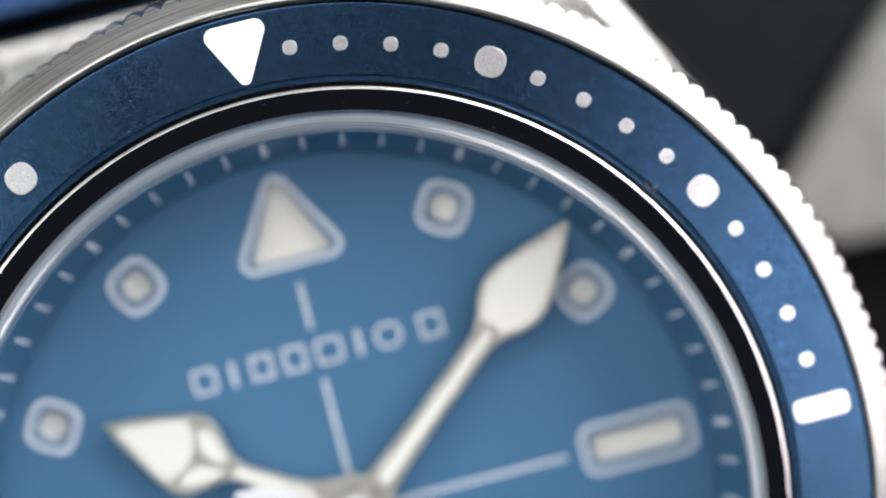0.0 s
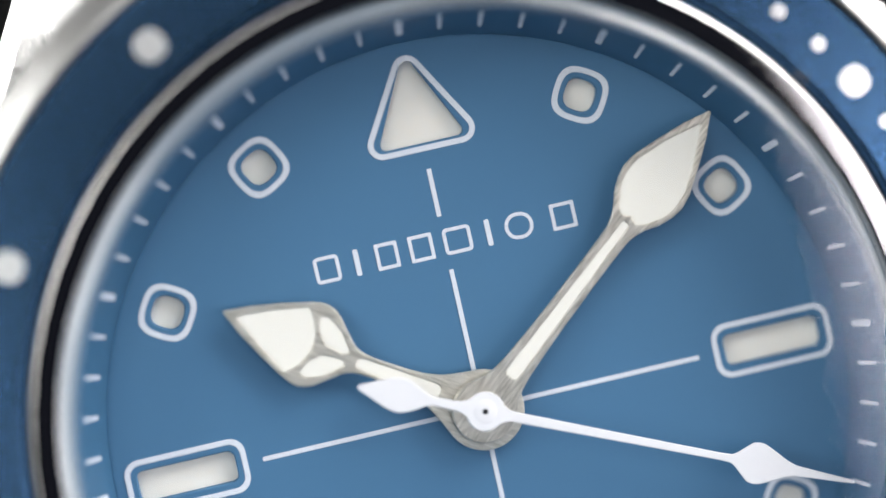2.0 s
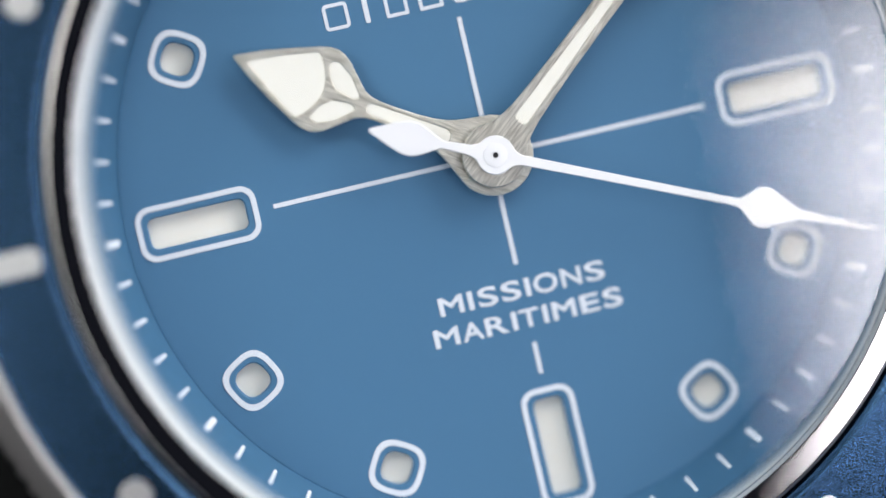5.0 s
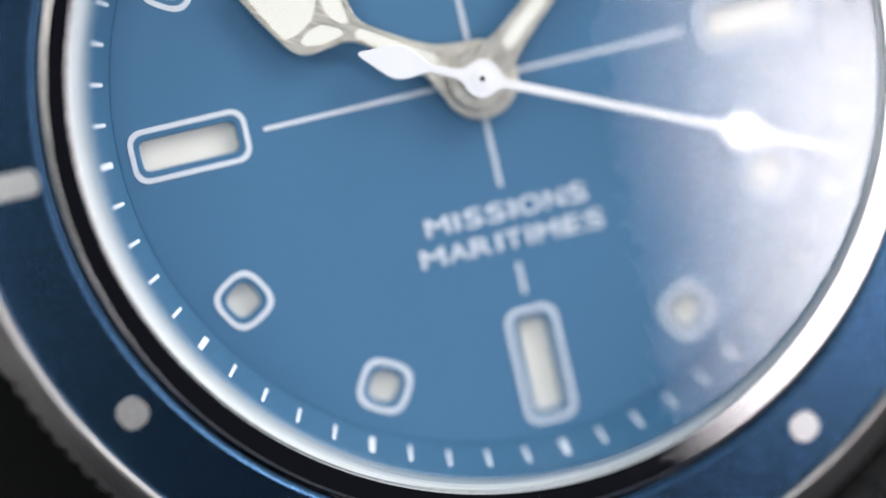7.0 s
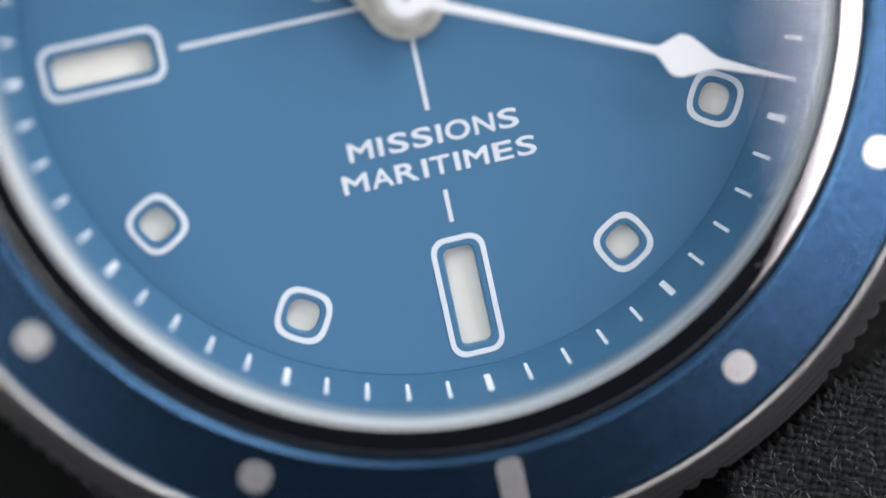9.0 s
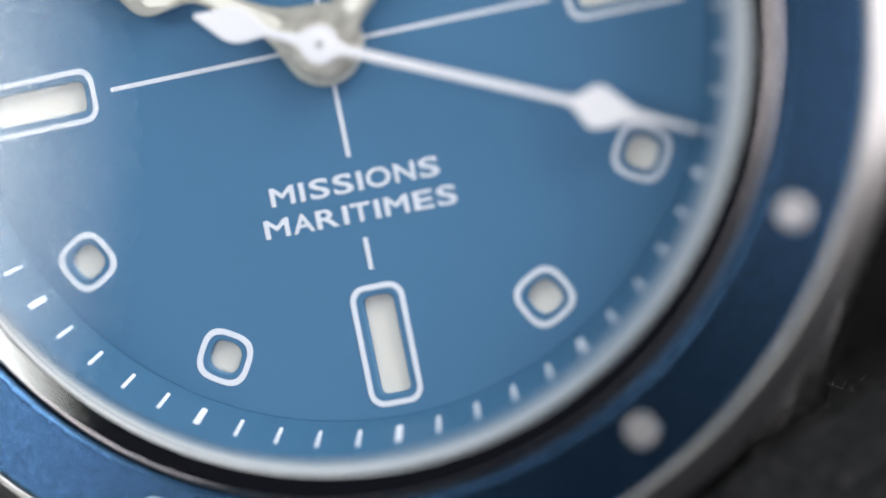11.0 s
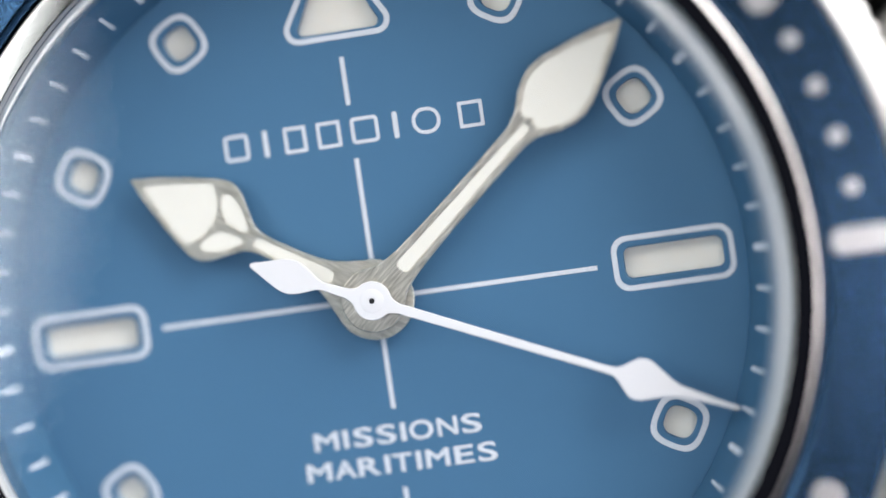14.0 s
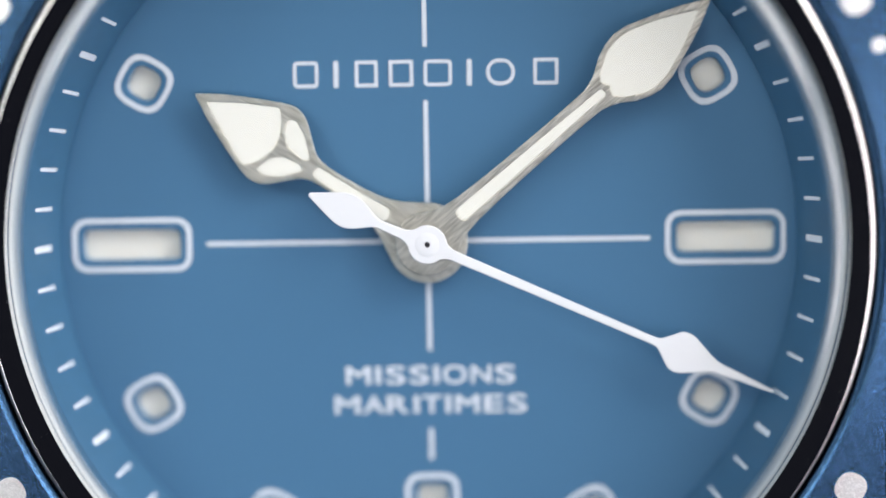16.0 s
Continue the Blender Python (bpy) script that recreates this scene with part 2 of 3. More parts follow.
def glass(name, ior, milk=0.0):
    m = bpy.data.materials.new(name)
    m.use_nodes = True
    nt = m.node_tree
    nt.nodes.remove(nt.nodes["Principled BSDF"])
    clear, shine, fres, mix = (nt.nodes.new(k) for k in ("ShaderNodeBsdfTransparent", "ShaderNodeBsdfGlossy", "ShaderNodeFresnel", "ShaderNodeMixShader"))
    shine.inputs["Roughness"].default_value = 0.0 if not milk else 0.15
    fres.inputs["IOR"].default_value = ior
    join(m, fres.outputs[0], mix.inputs[0])
    last = clear.outputs[0]
    # white mixed into the clear bevel stands in for the light it refracts
    if milk:
        white, veil = nt.nodes.new("ShaderNodeMixShader"), nt.nodes.new("ShaderNodeMixShader")
        back, front = nt.nodes.new("ShaderNodeBsdfTranslucent"), nt.nodes.new("ShaderNodeBsdfDiffuse")
        back.inputs[0].default_value, front.inputs[0].default_value = (1.0, 1.0, 0.95, 1), (0.84, 0.85, 0.83, 1)
        white.inputs[0].default_value = 0.16
        join(m, back.outputs[0], white.inputs[1])
        join(m, front.outputs[0], white.inputs[2])
        streaks = add(m, "ShaderNodeTexNoise", Scale=1.0, Detail=3.0)
        spread = add(m, "ShaderNodeMapRange", From_Min=0.3, From_Max=0.7, To_Min=0.7 * milk, To_Max=1.25 * milk)
        join(m, coords(m, (2.5, 14.0, 14.0), polar=True), streaks.inputs["Vector"])
        join(m, streaks.outputs[0], spread.inputs[0])
        radius, thin, both = add(m, "ShaderNodeSeparateXYZ"), add(m, "ShaderNodeMapRange", From_Min=13.86, From_Max=14.38, To_Min=0.16, To_Max=1.45), add(m, "ShaderNodeMath")
        both.operation = "MULTIPLY"
        join(m, coords(m, polar=True), radius.inputs[0])
        join(m, radius.outputs[1], thin.inputs[0])
        join(m, spread.outputs[0], both.inputs[0])
        join(m, thin.outputs[0], both.inputs[1])
        join(m, both.outputs[0], veil.inputs[0])
        join(m, last, veil.inputs[1])
        join(m, white.outputs[0], veil.inputs[2])
        last = veil.outputs[0]
    join(m, last, mix.inputs[1])
    join(m, shine.outputs[0], mix.inputs[2])
    join(m, mix.outputs[0], nt.nodes["Material Output"].inputs["Surface"])
    return m


# both faces of the crystal in one sheet, hence the high index
CRYSTAL = glass("sapphire crystal", 2.3)
CRYSTAL_EDGE = glass("milky crystal edge", 1.5, 0.72)


# ---- mesh helpers, all in millimetres round the dial's centre ----
def part(name, bm, mat, parent, label="", smooth=False):
    me = bpy.data.meshes.new(name)
    bmesh.ops.recalc_face_normals(bm, faces=bm.faces)
    for v in bm.verts:
        v.co = Vector((v.co.x, v.co.y, v.co.z + DIAL)) * MM
    bm.to_mesh(me)
    bm.free()
    me.materials.append(mat)
    if smooth:
        me.shade_smooth()
        me.set_sharp_from_angle(angle=radians(35))
    ob = new(name, me)
    ob.parent = parent
    if label:
        tagged(ob, label)
    return ob


def area(loop):
    return sum(a[0] * b[1] - b[0] * a[1] for a, b in zip(loop, loop[1:] + loop[:1])) / 2


def shrunk(loop, d):
    """A closed outline moved inwards by d (outwards where d is below 0)."""
    if area(loop) < 0:
        loop = loop[::-1]
    out, n = [], len(loop)
    for i in range(n):
        p, q, r = (Vector(loop[(i + k) % n]) for k in (-1, 0, 1))
        a, b = (q - p).normalized(), (r - q).normalized()
        na, nb = Vector((-a.y, a.x)), Vector((-b.y, b.x))
        m = (na + nb)
        m = m.normalized() if m.length > 1e-6 else na
        out.append(tuple(q + m * (d / max(0.35, m.dot(na)))))
    return out


def rounded(points, r, steps=6):
    """A polygon with its corners rounded by radius r (one value or one for each corner)."""
    n, out = len(points), []
    rs = r if isinstance(r, (list, tuple)) else [r] * n
    for i in range(n):
        p, q, s = (Vector(points[(i + k) % n]) for k in (-1, 0, 1))
        a, b = (p - q).normalized(), (s - q).normalized()
        half = a.angle(b) / 2
        cut = rs[i] / math.tan(half)
        c = q + (a + b).normalized() * (rs[i] / math.sin(half))
        u, w = q + a * cut - c, q + b * cut - c
        ang = math.atan2(u.x * w.y - u.y * w.x, u.dot(w))
        for k in range(steps + 1):
            t = ang * k / steps
            out.append((c.x + u.x * math.cos(t) - u.y * math.sin(t), c.y + u.x * math.sin(t) + u.y * math.cos(t)))
    return out


def turned(loop, deg, dx=0.0, dy=0.0):
    """Turn an outline clockwise about the origin after a shift."""
    c, s = math.cos(radians(deg)), math.sin(radians(deg))
    return [((x + dx) * c + (y + dy) * s, -(x + dx) * s + (y + dy) * c) for x, y in loop]


def circle(r, n=48, x=0.0, y=0.0):
    return [(x + r * math.sin(2 * math.pi * k / n), y + r * math.cos(2 * math.pi * k / n)) for k in range(n)]


def slab(outer, z0, z1, bevel=0.0, holes=(), bm=None):
    """A plate between two heights, with holes and with its upper edges rounded off by bevel."""
    bm = bm or bmesh.new()
    tops = []
    for loop, sign in [(list(outer), 1)] + [(list(h), -1) for h in holes]:
        if area(loop) < 0:
            loop = loop[::-1]
        rings = [(loop, z0)]
        if bevel:
            rings += [(loop, z1 - bevel), (shrunk(loop, sign * bevel * 0.3), z1 - bevel * 0.3), (shrunk(loop, sign * bevel), z1)]
        else:
            rings += [(loop, z1)]
        made = [[bm.verts.new((x, y, z)) for x, y in ring] for ring, z in rings]
        n = len(loop)
        for a, b in zip(made, made[1:]):
            for i in range(n):
                bm.faces.new((a[i], a[(i + 1) % n], b[(i + 1) % n], b[i]))
        tops.append(made[-1])
        made_low = made[0]
        if sign == 1:
            low = [made_low]
        else:
            low.append(made_low)
    from mathutils.geometry import tessellate_polygon
    for rings in (tops, low):
        flat = [v for r in rings for v in r]
        for tri in tessellate_polygon([[v.co.to_2d().to_3d() for v in r] for r in rings]):
            if len(set(tri)) == 3:
                try:
                    bm.faces.new([flat[i] for i in tri])
                except ValueError:
                    pass
    return bm


def lathe(profile, n=180):
    """A profile of (radius, height) turned about the axis."""
    bm = bmesh.new()
    rings = []
    for r, z in profile:
        rings.append([bm.verts.new((r * math.sin(2 * math.pi * k / n), r * math.cos(2 * math.pi * k / n), z)) for k in range(n)])
    for a, b in zip(rings, rings[1:]):
        for k in range(n):
            bm.faces.new((a[k], a[(k + 1) % n], b[(k + 1) % n], b[k]))
    return bm


# ---- the watch ----
watch = new("wristwatch")
tagged(watch, "steel diving wristwatch with blue dial and blue rotating bezel", "watch")

# case: a round middle and four lugs
case = part("case_middle", lathe([(2, -8.3), (15.5, -8.3), (17.6, -7.4), (18.6, -6.2), (18.9, -4), (18.9, -1.4), (18.3, -0.75), (15.0, -0.75)], 180), LUG_STEEL, watch, "brushed steel case middle", True)


def lug(sx, sy):
    """A lug that tapers and bends down towards its tip, with a bevelled outer edge."""
    bm = bmesh.new()
    rows = []
    for k in range(19):
        y = 6.0 + 16.6 * k / 18
        outer = min(18.6, 17.6 - 0.52 * (y - 9.3)) if y < 20.5 else 17.6 - 0.52 * (y - 9.3) - 0.25 * (y - 20.5) ** 2
        inner = 10.05
        drop = 0.016 * max(0.0, y - 11) ** 2
        top, low = -0.95 - drop, min(-5.2 - 0.045 * max(0, y - 10) ** 2, -0.95 - drop - 1.2)
        low = max(low, -8.8)
        bev = 0.21
        section = [(inner, low), (inner, top - 0.12), (inner + 0.12, top), (outer - 1.2, top), (outer - 0.45, top - bev), (outer, top - 0.9 * min(1.5, top - low)), (outer - 0.05, (top + low) / 2 - 0.4), (outer - 0.3, low)]
        rows.append([bm.verts.new((sx * x, sy * y, z)) for x, z in section])
    n = 8
    for a, b in zip(rows, rows[1:]):
        for i in range(n):
            bm.faces.new((a[i], a[(i + 1) % n], b[(i + 1) % n], b[i]))
    bm.faces.new(rows[0])
    bm.faces.new(rows[-1])
    return bm


for sx, sy in ((1, 1), (-1, 1), (1, -1), (-1, -1)):
    ob = part("lug", lug(sx, sy), LUG_STEEL, watch, "brushed steel lug with a satin bevel")
    ob.data.materials.append(BEVEL_STEEL)
    for f in ob.data.polygons:
        c = f.normal
        if 0.15 < abs(c.x) and 0.25 < c.z:
            f.material_index = 1
outline = [(-9.85, 16.0), (9.85, 16.0), (9.85, 19.9), (-9.85, 19.9)]
part("end_piece", slab(outline, -6.5, -1.9, 1.0), LUG_STEEL, watch, "brushed steel end piece between the lugs")
bm = bmesh.new()
rows = []
for k in range(13):
    y = 20.85 + 21.5 * k / 12
    top = -2.7 - 0.018 * (y - 20.6) ** 2
    top = max(top, -8.9 + 2.2)
    rows.append([bm.verts.new((x, y, z)) for x, z in ((-9.7, top - 2.2), (-9.7, top - 0.4), (-9.2, top), (9.2, top), (9.7, top - 0.4), (9.7, top - 2.2))])
for a, b in zip(rows, rows[1:]):
    for i in range(6):
        bm.faces.new((a[i], a[(i + 1) % 6], b[(i + 1) % 6], b[i]))
bm.faces.new(rows[0])
bm.faces.new(rows[-1])
part("strap", bm, STRAP, watch, "blue rubber strap")

# rotating bezel: a steel ring with a scalloped edge
TEETH, FINE = 168, 8
def cone(r):
    return 2.565 - 0.60 * (r - 18.76)


def bezel_mesh():
    """A rounded rim and a plain conical bevel, whose outer edge is cut by scallops in four runs with plain gaps between them."""
    bm = bmesh.new()
    rings = []
    n = TEETH * FINE
    for k in range(n):
        w = (1 - abs(math.sin(math.pi * (k % FINE) / FINE))) ** 1.05
        if any(lo < 360 * k / n < hi for lo, hi in ((145.2, 157.8), (251.6, 264.0), (324.5, 337.0))):
            w = 0.0
        edge, wall = 19.63 - 0.22 * w, 19.70 - 0.11 * w
        line = [(15.6, 0.0), (18.5, 0.6), (18.5, 2.52), (18.51, 2.565), (18.54, 2.595), (18.60, 2.61), (18.66, 2.605), (18.71, 2.59), (18.76, cone(18.76)), (18.79, cone(18.79)), (19.2, cone(19.2)), (edge - 0.03, cone(edge - 0.03)), (edge, cone(edge)), (edge + 0.02, cone(edge) - 0.12), (wall, 1.6), (wall + 0.03, 0.1), (19.5, -0.35), (19.2, -0.55), (15.6, -0.6)]
        a = 2 * math.pi * k / n
        rings.append([bm.verts.new((r * math.sin(a), r * math.cos(a), z)) for r, z in line])
    for a, b in zip(rings, rings[1:] + rings[:1]):
        for i in range(len(a) - 1):
            bm.faces.new((a[i], b[i], b[i + 1], a[i + 1]))
    return bm


bezel = part("bezel_ring", bezel_mesh(), BRUSHED, watch, "brushed steel bezel ring with a scalloped edge", True)
insert = part("bezel_insert", lathe([(15.66, 1.9), (15.64, 2.45), (15.645, 2.46), (15.84, 2.60), (15.86, 2.615), (15.89, 2.6277), (15.90, 2.627), (15.92, 2.6256), (17.0, 2.55), (18.33, 2.4569), (18.35, 2.4555), (18.36, 2.4545), (18.40, 2.445), (18.43, 2.42), (18.44, 1.9)], 240), INSERT, watch, "blue anodised bezel insert", True)


def squircle(h, n=32, power=3.0):
    out = []
    for k in range(n):
        a = 2 * math.pi * k / n
        c, s = math.cos(a), math.sin(a)
        out.append((h * math.copysign(abs(c) ** (2 / power), c), h * math.copysign(abs(s) ** (2 / power), s)))
    return out


def box(w, h):
    return [(-w, -h), (w, -h), (w, h), (-w, h)]


PAINT_Z = 2.55
FALL = 0.07   # the insert slopes down outwards
STEP = 0.37   # the bezel stands a little past the twelve


def painted(name, loop, thick, mat, label=""):
    """A mark on the bezel insert."""
    bm = slab(loop, PAINT_Z - 0.01, PAINT_Z + thick, 0.012)
    for v in bm.verts:
        v.co.z += FALL * (17.0 - v.co.to_2d().length)
    return part(name, bm, mat, insert, label)


for minute in range(60):
    turn = 6 * minute + STEP
    if minute == 0:
        painted("bezel_triangle", turned(rounded([(-1.33, 18.19), (0.0, 15.70), (1.33, 18.19)], [0.36, 0.24, 0.36]), turn), 0.05, WHITE, "white lacquered triangle")
    elif minute in (15, 30, 45):
        painted("bezel_bar", turned(rounded(box(0.44, 1.03), 0.3), turn, 0, 17.02), 0.03, BEZEL_PAINT)
    elif minute % 5 == 0:
        painted("bezel_dot", turned(squircle(0.545, 32, 2.35), turn, 0, 16.98), 0.03, BEZEL_PAINT)
    elif minute < 15:
        painted("bezel_dot", turned(squircle(0.26, 20, 2.3), turn, 0, 16.98), 0.03, BEZEL_PAINT)

ring = part("crystal_ring", lathe([(14.62, 1.2), (14.62, 2.54), (14.63, 2.553), (14.645, 2.557), (14.66, 2.557), (14.68, 2.557), (15.35, 2.556), (15.375, 2.555), (15.385, 2.553), (15.395, 2.548), (15.455, 2.513), (15.472, 2.50), (15.484, 2.475), (15.49, 2.44), (15.50, 1.2)], 240), POLISHED, watch, "mirror-polished steel ring round the crystal", True)
ring.data.materials.append(BEVEL_STEEL)
for f in ring.data.polygons:
    if f.center.to_2d().length > 15.38 * MM and f.normal.z > 0.3:
        f.material_index = 1
part("gasket", lathe([(14.5, 1.1), (15.63, 1.1)], 120), GASKET, watch, "black gasket under the bezel")

# flange with minute marks
flange = part("flange", lathe([(13.05, -0.3), (13.10, 0.0), (14.10, 1.86), (14.6, 1.90), (14.6, 1.2)], 240), FLANGE_BLUE, watch, "sloping blue flange round the dial", True)
slope = Vector((1.0, 1.86)).normalized()
for minute in range(60):
    w = 0.115 if minute % 5 == 0 else 0.065
    bm = bmesh.new()
    vs = []
    for lift in (0.0, 0.02):
        for u, v in rounded(box(w, 0.47), w * 0.5, 2):
            d = 1.03 + v
            r = 13.10 + slope.x * d - slope.y * lift
            z = slope.y * d + slope.x * lift
            a = radians(6 * minute)
            vs.append(bm.verts.new((r * math.sin(a) + u * math.cos(a), r * math.cos(a) - u * math.sin(a), z)))
    n = len(vs) // 2
    bm.faces.new(vs[n:])
    for i in range(n):
        bm.faces.new((vs[i], vs[(i + 1) % n], vs[n + (i + 1) % n], vs[n + i]))
    part("minute_mark", bm, PRINT, flange)

# dial with openings over the luminous layer
SQUARES = (1, 2, 4, 5, 7, 8, 10, 11)
TRI = [(-2.30, 9.24), (2.30, 9.24), (0.0, 13.15)]
HOLE_TRI = [(-1.60, 9.52), (1.60, 9.52), (0.0, 12.80)]
openings, rims = [], []
for h in SQUARES:
    openings.append(turned(squircle(0.555, 32, 2.8), 30 * h, 0, 11.5))
    rims.append((turned(squircle(0.95, 40, 3.0), 30 * h, 0, 11.5), turned(squircle(0.75, 40, 3.0), 30 * h, 0, 11.5)))
for h in (3, 6, 9):
    openings.append(turned(rounded(box(0.545, 1.73), 0.26), 30 * h, 0, 10.56))
    rims.append((turned(rounded(box(0.97, 2.14), 0.55, 8), 30 * h, 0, 10.56), turned(rounded(box(0.78, 1.95), 0.40, 8), 30 * h, 0, 10.56)))
openings.append(rounded(HOLE_TRI, 0.22))
rims.append((rounded(TRI, 0.52, 8), shrunk(rounded(TRI, 0.52, 8), 0.20)))
dial = part("dial", slab(circle(13.12, 180), -0.90, 0.0, 0.06, openings), DIAL_BLUE, watch, "matt blue dial with cut-out hour markers")
for k, loop in enumerate(openings):
    part("hour_marker", slab(shrunk(loop, -0.02), -1.00, -0.40, 0.0), LUME, dial, "cream luminous hour marker")
for outer, inner in rims:
    part("marker_outline", slab(outer, 0.0, 0.025, 0.008, [inner]), PRINT, dial, "white printed marker outline")
for x0, x1, y0, y1 in ((-0.08, 0.08, 6.90, 8.61), (-0.08, 0.08, 0.4, 5.00), (0.4, 7.88, -0.08, 0.08), (-7.88, -0.4, -0.08, 0.08), (-0.08, 0.08, -3.94, -0.4), (-0.08, 0.08, -7.91, -6.78)):
    part("dial_line", slab([(x0, y0), (x1, y0), (x1, y1), (x0, y1)], 0.0, 0.02), PRINT, dial, "thin white printed line")
# the maker's name, as plain shapes
for x0, x1, r in ((-4.67, -3.77, 0.16), (-3.24, -3.06, 0), (-2.48, -1.67, 0.05), (-1.28, -0.42, 0.05), (-0.05, 0.95, 0.16), (1.47, 1.65, 0), (2.15, 3.17, 0.45), (3.82, 4.70, 0.05)):
    cx, w = (x0 + x1) / 2, (x1 - x0) / 2
    loop = [(x + cx, y + 5.97) for x, y in rounded(box(w, 0.47), r or 0.06, 5)]
    part("name_shape", slab(loop, 0.0, 0.02, 0, [[(x + cx, y + 5.97) for x, y in rounded(box(w - 0.125, 0.345), max(0.03, r - 0.125), 5)]] if r else ()), PRINT, dial, "plain white printed shape")


def letters(line, base, height):
    """A line of capitals, each one a mesh of its own between its left and right bounds."""
    for char, left, right in line:
        data = bpy.data.curves.new("line", "FONT")
        data.body, data.size, data.resolution_u, data.bevel_depth, data.bevel_resolution = char, 1.0, 5, 0.020, 1
        ob = new("line", data)
        me = bpy.data.meshes.new_from_object(ob.evaluated_get(bpy.context.evaluated_depsgraph_get()))
        bpy.data.objects.remove(ob)
        bm = bmesh.new()
        bm.from_mesh(me)
        xs, ys = [v.co.x for v in bm.verts], [v.co.y for v in bm.verts]
        over = 0.02 if char in "SO" else 0.0
        kx, ky = (right - left) / (max(xs) - min(xs)), (height + 2 * over) / (max(ys) - min(ys))
        x0, y0 = min(xs), min(ys)
        for v in bm.verts:
            v.co = Vector((left + (v.co.x - x0) * kx, base - over + (v.co.y - y0) * ky, 0.012 + 0.3 * v.co.z))
        part("letter", bm, PRINT, dial, "white printed capital letter")


letters((("M", -3.03, -2.14), ("I", -1.97, -1.78), ("S", -1.60, -0.89), ("S", -0.75, -0.04), ("I", 0.12, 0.31), ("O", 0.43, 1.31), ("N", 1.45, 2.18), ("S", 2.32, 3.04)), -5.15, 0.655)
letters((("M", -3.45, -2.54), ("A", -2.44, -1.65), ("R", -1.58, -0.76), ("I", -0.61, -0.42), ("T", -0.32, 0.39), ("I", 0.53, 0.72), ("M", 0.88, 1.74), ("E", 1.91, 2.61), ("S", 2.75, 3.45)), -6.22, 0.655)


# hands: outlines along the hand (u from the axis, v across)
def along(points, deg):
    return turned([(v, u) for u, v in points], deg)


def mirrored(half):
    return half + [(u, -v) for u, v in half[::-1] if abs(v) > 1e-6]


def hub_arc(r, u_min, n=14):
    """The back of a round hub from the v side to the axis."""
    a0 = math.acos(u_min / r)
    return [(r * math.cos(a0 + (math.pi - a0) * k / n), r * math.sin(a0 + (math.pi - a0) * k / n)) for k in range(n + 1)]


hour_half = [(9.70, 0.0), (9.68, 0.05), (8.9, 0.52), (7.95, 0.98), (7.0, 1.39), (6.65, 1.50), (6.38, 1.52), (6.10, 1.45), (5.85, 1.30), (5.4, 0.88), (5.0, 0.52), (4.72, 0.40), (4.4, 0.36), (4.0, 0.35), (3.0, 0.40), (2.4, 0.47), (1.9, 0.60), (1.5, 0.78), (1.25, 0.92)]
hour_loop = mirrored(hour_half + hub_arc(1.43, 0.85)[:-1] + [(-1.43, 0.0)])
hour_holes = [
    rounded([(9.20, 0.0), (8.2, 0.60), (6.98, 1.20), (6.66, 0.86), (6.44, 0.42), (6.38, 0.0), (6.44, -0.42), (6.66, -0.86), (6.98, -1.20), (8.2, -0.60)], [0.04, 1.5, 0.10, 0.9, 0.9, 0.9, 0.9, 0.9, 0.10, 1.5], 3),
    rounded([(6.48, 1.02), (6.20, 1.12), (5.62, 0.80), (5.08, 0.22), (5.32, 0.10), (5.95, 0.20), (6.30, 0.52)], 0.10, 3),
    rounded([(6.48, -1.02), (6.20, -1.12), (5.62, -0.80), (5.08, -0.22), (5.32, -0.10), (5.95, -0.20), (6.30, -0.52)], 0.10, 3),
    rounded([(4.72, 0.17), (1.66, 0.28), (1.66, -0.28), (4.72, -0.17)], [0.12, 0.24, 0.24, 0.12], 5),
]
minute_half = [(13.05, 0.0), (13.03, 0.05), (12.2, 0.48), (11.3, 0.84), (10.3, 1.20), (9.75, 1.28), (9.3, 1.20), (8.8, 1.00), (8.35, 0.70), (8.1, 0.58), (7.7, 0.46), (7.2, 0.44), (6.0, 0.44), (4.0, 0.46), (2.8, 0.50), (1.9, 0.55), (1.4, 0.62), (1.0, 0.72)]
minute_loop = mirrored(minute_half + hub_arc(1.14, 0.72)[:-1] + [(-1.14, 0.0)])
minute_holes = [
    rounded([(12.50, 0.0), (11.2, 0.66), (10.2, 1.02), (9.65, 1.06), (9.2, 0.97), (8.55, 0.58), (8.32, 0.30), (8.50, 0.0), (8.32, -0.30), (8.55, -0.58), (9.2, -0.97), (9.65, -1.06), (10.2, -1.02), (11.2, -0.66)], [0.04, 1.5, 0.6, 0.3, 0.3, 0.2, 0.06, 0.06, 0.06, 0.2, 0.3, 0.3, 0.6, 1.5], 3),
    rounded([(8.18, 0.13), (1.48, 0.25), (1.48, -0.25), (8.18, -0.13)], [0.1, 0.2, 0.2, 0.1], 5),
]
second_half = [(13.28, 0.0), (13.27, 0.06), (12.2, 0.12), (11.1, 0.19), (10.75, 0.32), (10.45, 0.47), (9.95, 0.71), (9.73, 0.74), (9.5, 0.70), (9.22, 0.46), (9.0, 0.26), (8.82, 0.15), (8.4, 0.13), (4.0, 0.155), (0.95, 0.18), (0.74, 0.24), (0.60, 0.33)]
second_back = [(-0.60, 0.33), (-0.74, 0.24), (-0.95, 0.18), (-1.85, 0.14), (-2.05, 0.20), (-2.30, 0.34), (-2.6, 0.50), (-2.85, 0.59), (-3.08, 0.61), (-3.35, 0.56), (-3.68, 0.43), (-4.50, 0.07), (-4.52, 0.0)]
arc = [(0.685 * math.cos(a), 0.685 * math.sin(a)) for a in np.linspace(0.52, math.pi - 0.52, 16)]
